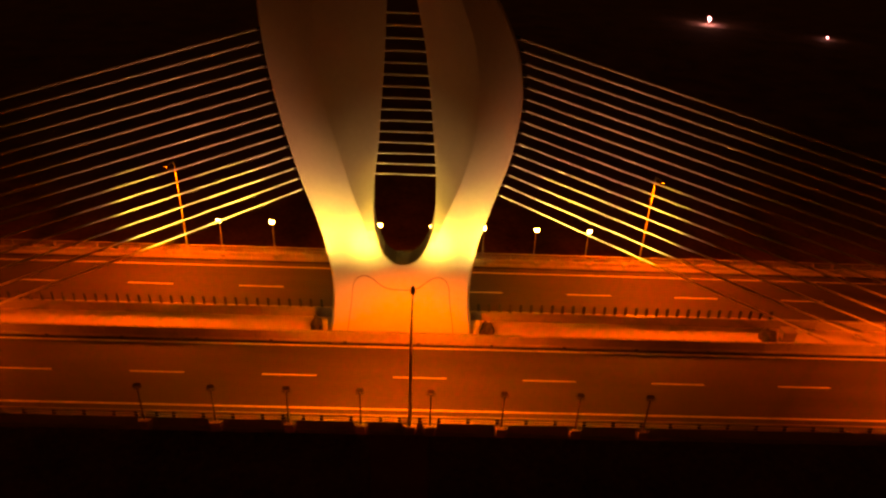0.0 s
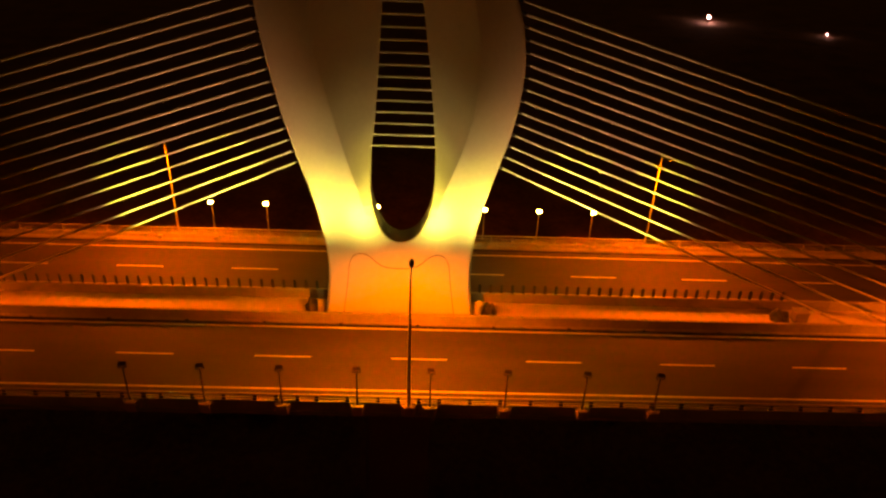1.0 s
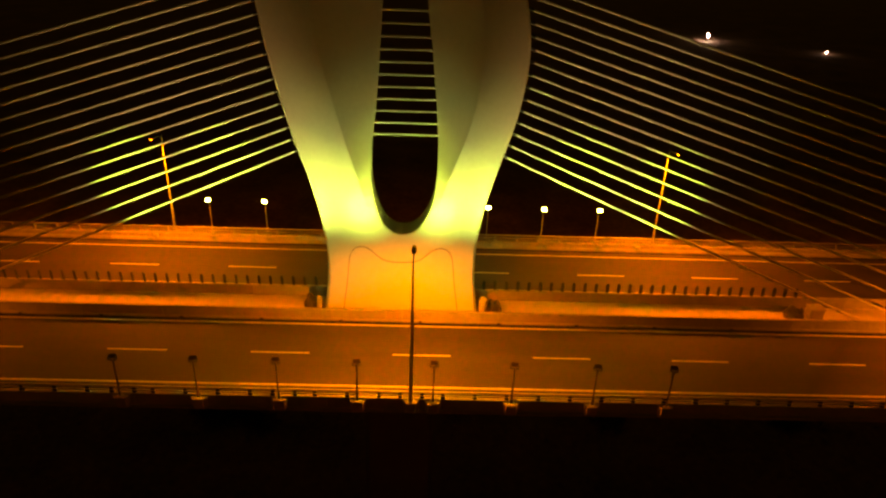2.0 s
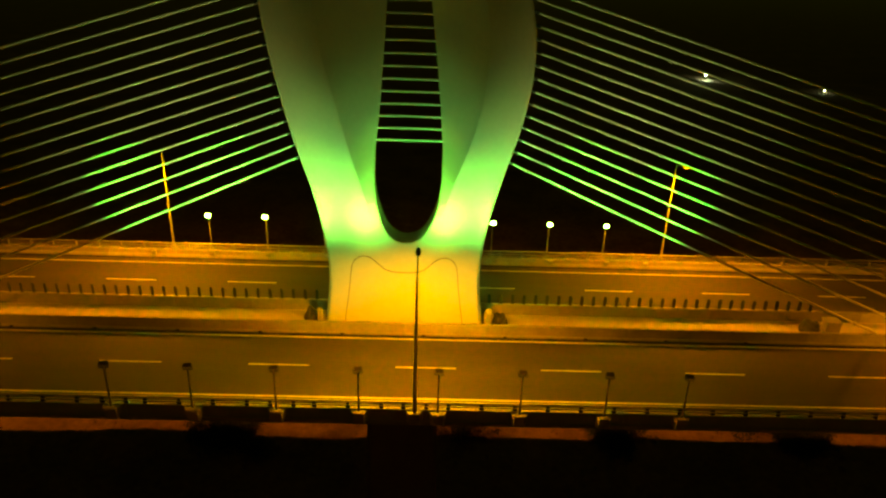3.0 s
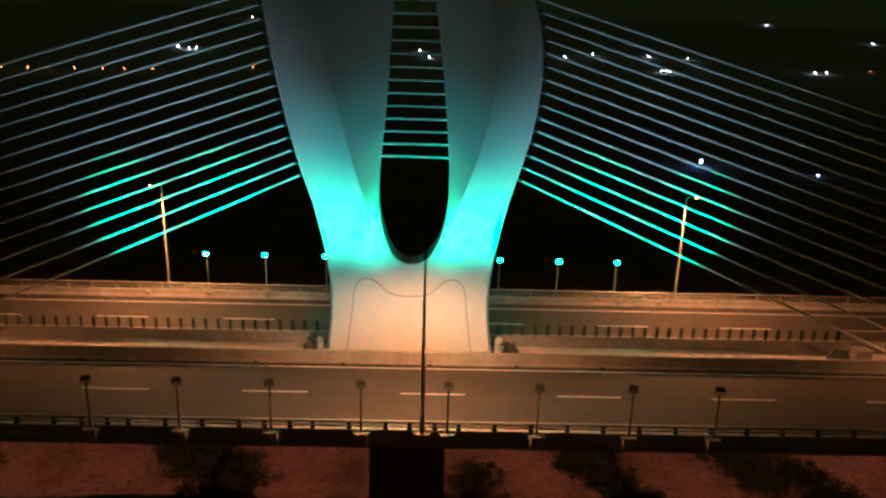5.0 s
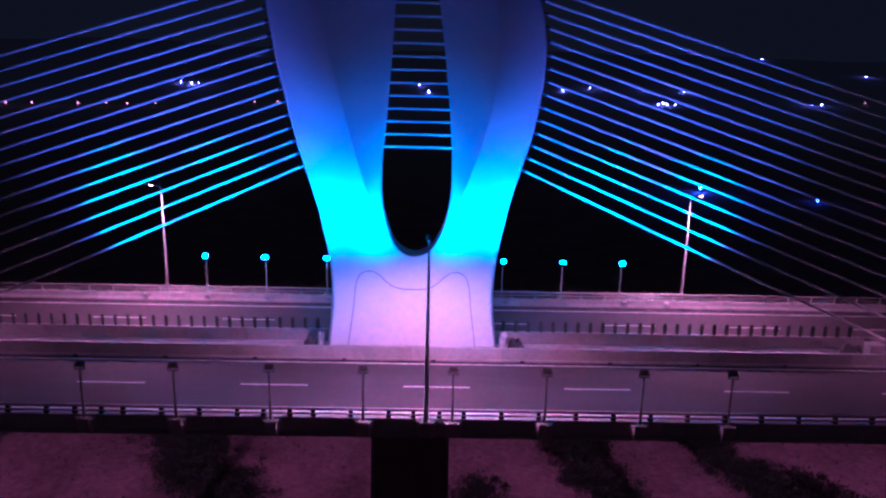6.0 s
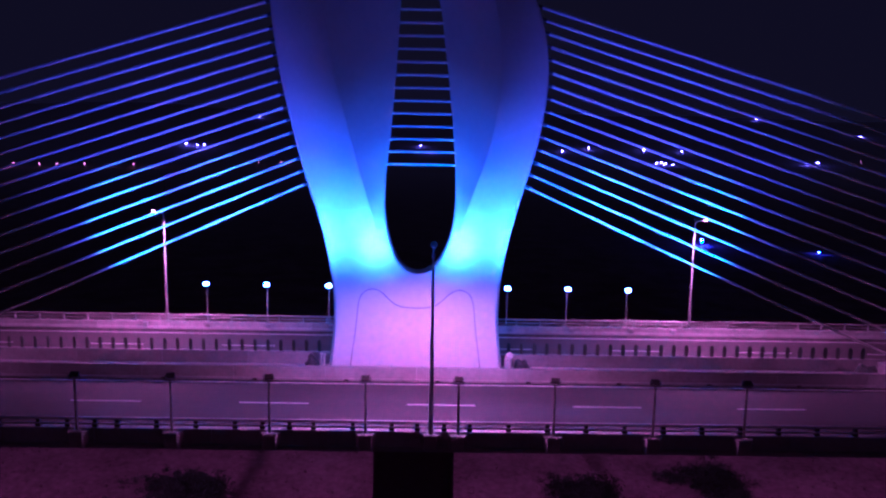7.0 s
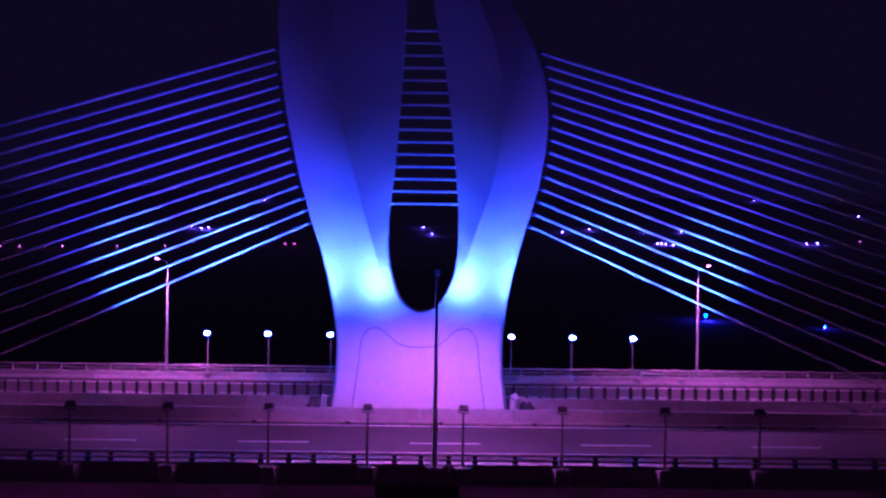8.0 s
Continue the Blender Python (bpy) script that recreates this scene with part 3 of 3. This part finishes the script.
# ---------------------------------------------------------------- shrubs on the ground
def build_shrub(size, seed):
    rnd = random.Random(seed)
    thing = tagged(empty("shrub"), "dark ragged shrub in a thicket on the bare ground", "shrub", group="shrubs")
    bm = bmesh.new()
    for _ in range(7):
        a, l = rnd.uniform(0, 6.28), rnd.uniform(0.5, 0.9) * size
        tube(bm, [(0, 0, 0), (math.cos(a) * l * 0.4, math.sin(a) * l * 0.4, l * 0.4), (math.cos(a) * l, math.sin(a) * l, l * 0.7)], [0.07, 0.05, 0.02], 5)
    part("stems", bm, TARP, thing, "dark woody stems")
    bm = bmesh.new()
    for _ in range(30):
        c = Vector((rnd.gauss(0, 0.62), rnd.gauss(0, 0.62), abs(rnd.gauss(0.3, 0.2)))) * size
        r = rnd.uniform(0.12, 0.24) * size
        for _ in range(60):
            p = c + Vector((rnd.gauss(0, r), rnd.gauss(0, r), rnd.gauss(0, r * 0.7)))
            p.z = max(p.z, 0.04)
            u = Vector((rnd.gauss(0, 1), rnd.gauss(0, 1), rnd.gauss(0, 1))).normalized() * rnd.uniform(0.08, 0.15)
            w = u.orthogonal().normalized() * 0.07
            bm.faces.new([bm.verts.new(q) for q in (p - u, p + w, p + u, p - w)])
    part("leaves", bm, LEAF, thing, "dark leaves")
    return thing


def thicket(line, wide, count, seed):
    """Places for shrubs along a crooked line over the ground, spread over its width."""
    rnd = random.Random(seed)
    for _ in range(count):
        u = rnd.uniform(0, len(line) - 1)
        a, b, f = line[int(u)], line[min(int(u) + 1, len(line) - 1)], u - int(u)
        half = wide / 2
        yield a[0] + (b[0] - a[0]) * f + rnd.uniform(-half, half), a[1] + (b[1] - a[1]) * f + rnd.uniform(-1, 1), rnd.uniform(0.7, 1.35), rnd.uniform(0, 360)


kinds = [build_shrub(1.7, k + 1) for k in range(4)]
places = [p for line, wide, count, seed in (
    (((-28.5, 33), (-27.1, 30.6), (-23.6, 24.9), (-20.5, 20.4), (-19.0, 15)), 6.0, 34, 1),
    (((18.8, 34), (19.1, 31.8), (20.1, 26.5), (21.6, 21.3), (22.5, 16)), 4.2, 20, 2),
    (((34.5, 37), (36.6, 33), (39.7, 27), (42.3, 21.8), (44.5, 16)), 6.0, 34, 3),
    (((-62, 38), (-58, 29), (-53, 22)), 10.0, 16, 4),
    (((4.5, 28), (6.5, 22), (7.0, 17)), 1.2, 4, 5)) for p in thicket(line, wide, count, seed)]
for k, (x, y, size, turn) in enumerate(places):
    m = pose(x, y, terrain(x, y) - 0.1, 0, 0, turn) @ Matrix.Scale(size, 4)
    if k < 4:
        kinds[k].matrix_world = m
    else:
        copy_thing(kinds[k % 4], m @ Matrix.Scale(1 / kinds[k % 4].scale.x, 4))

# dry tufts and clods strewn over the soil
rnd = random.Random(11)
bm = bmesh.new()
for _ in range(2600):
    x, y = rnd.uniform(-60, 66), rnd.uniform(12, 44)
    if noise.noise(Vector((x * 0.12, y * 0.12, 5.0))) < rnd.uniform(-0.35, 0.25):
        continue
    z, r = terrain(x, y), rnd.uniform(0.1, 0.32)
    for _ in range(5):
        a, lean = rnd.uniform(0, 6.28), rnd.uniform(0.2, 1.0)
        d = Vector((math.cos(a), math.sin(a), 0))
        w = Vector((-d.y, d.x, 0)) * r * 0.35
        q = Vector((x, y, z - 0.05)) + d * r * 0.3
        bm.faces.new([bm.verts.new(c) for c in (q - w, q + w, q + w * 0.3 + d * r * lean + Vector((0, 0, r)), q - w * 0.3 + d * r * lean + Vector((0, 0, r)))])
tagged(part("dry_grass", bm, STRAW), "dry brown grass tufts strewn over the soil", "grass", kind="stuff")


# ---------------------------------------------------------------- lamps far away
def build_far_lamp(mat, label, h=8.0, r=1.6):
    thing = tagged(empty("distant_lamp"), label, "lamp", group="distant lamps")
    bm = bmesh.new()
    tube(bm, [(0, 0, -0.5), (0, 0, h)], 0.15, 6)
    part("pole", bm, DARK, thing)
    bm = bmesh.new()
    bmesh.ops.create_icosphere(bm, subdivisions=2, radius=r)
    bmesh.ops.scale(bm, vec=(0.75, 0.75, 1.3), verts=bm.verts)
    bmesh.ops.translate(bm, vec=(0, 0, h), verts=bm.verts)
    part("globe", bm, mat, thing, "lit globe", 60)
    return thing


far_warm = ((-886, 1355), (-855, 1370), (-812, 1385), (-781, 1395), (-734, 1415), (-686, 1435), (-648, 1450), (-597, 1470), (-436, 1675), (-388, 1715), (-362, 1705), (1661, 2630))
far_white = ((-1010, 2790), (-954, 2750), (-932, 2765), (521, 2785), (642, 2835), (862, 2805), (1022, 2810), (805, 2450), (830, 2475), (828, 2425), (846, 2395),
             (-58, 2915), (-18, 2720), (-918, 3610), (1820, 3885), (1466, 2580), (1411, 2555), (2096, 3350))
for places, mat, label, r in ((far_warm, WARM_LENS, "distant amber lamp on the dark plain", 1.5), (far_white, WHITE_LENS, "distant white lamp on a dark hillside", 2.2)):
    one = build_far_lamp(mat, label, 8.0, r)
    for k, (x, y) in enumerate(places):
        m = pose(x, y, terrain(x, y))
        if k == 0:
            one.matrix_world = m
        else:
            copy_thing(one, m)
yard = build_far_lamp(YARD_LENS, "white yard lamp standing on the plain beyond the bridge", 2.6, 0.65)
yard.matrix_world = pose(132, 285, terrain(132, 285))
copy_thing(yard, pose(176, 260, terrain(176, 260) - 0.4) @ Matrix.Scale(0.5, 4))
spot("yard_light", (132, 284, -22.0), (132, 284, -25), 900, (0.75, 0.9, 1.0), 140, 1.0, 0.4)
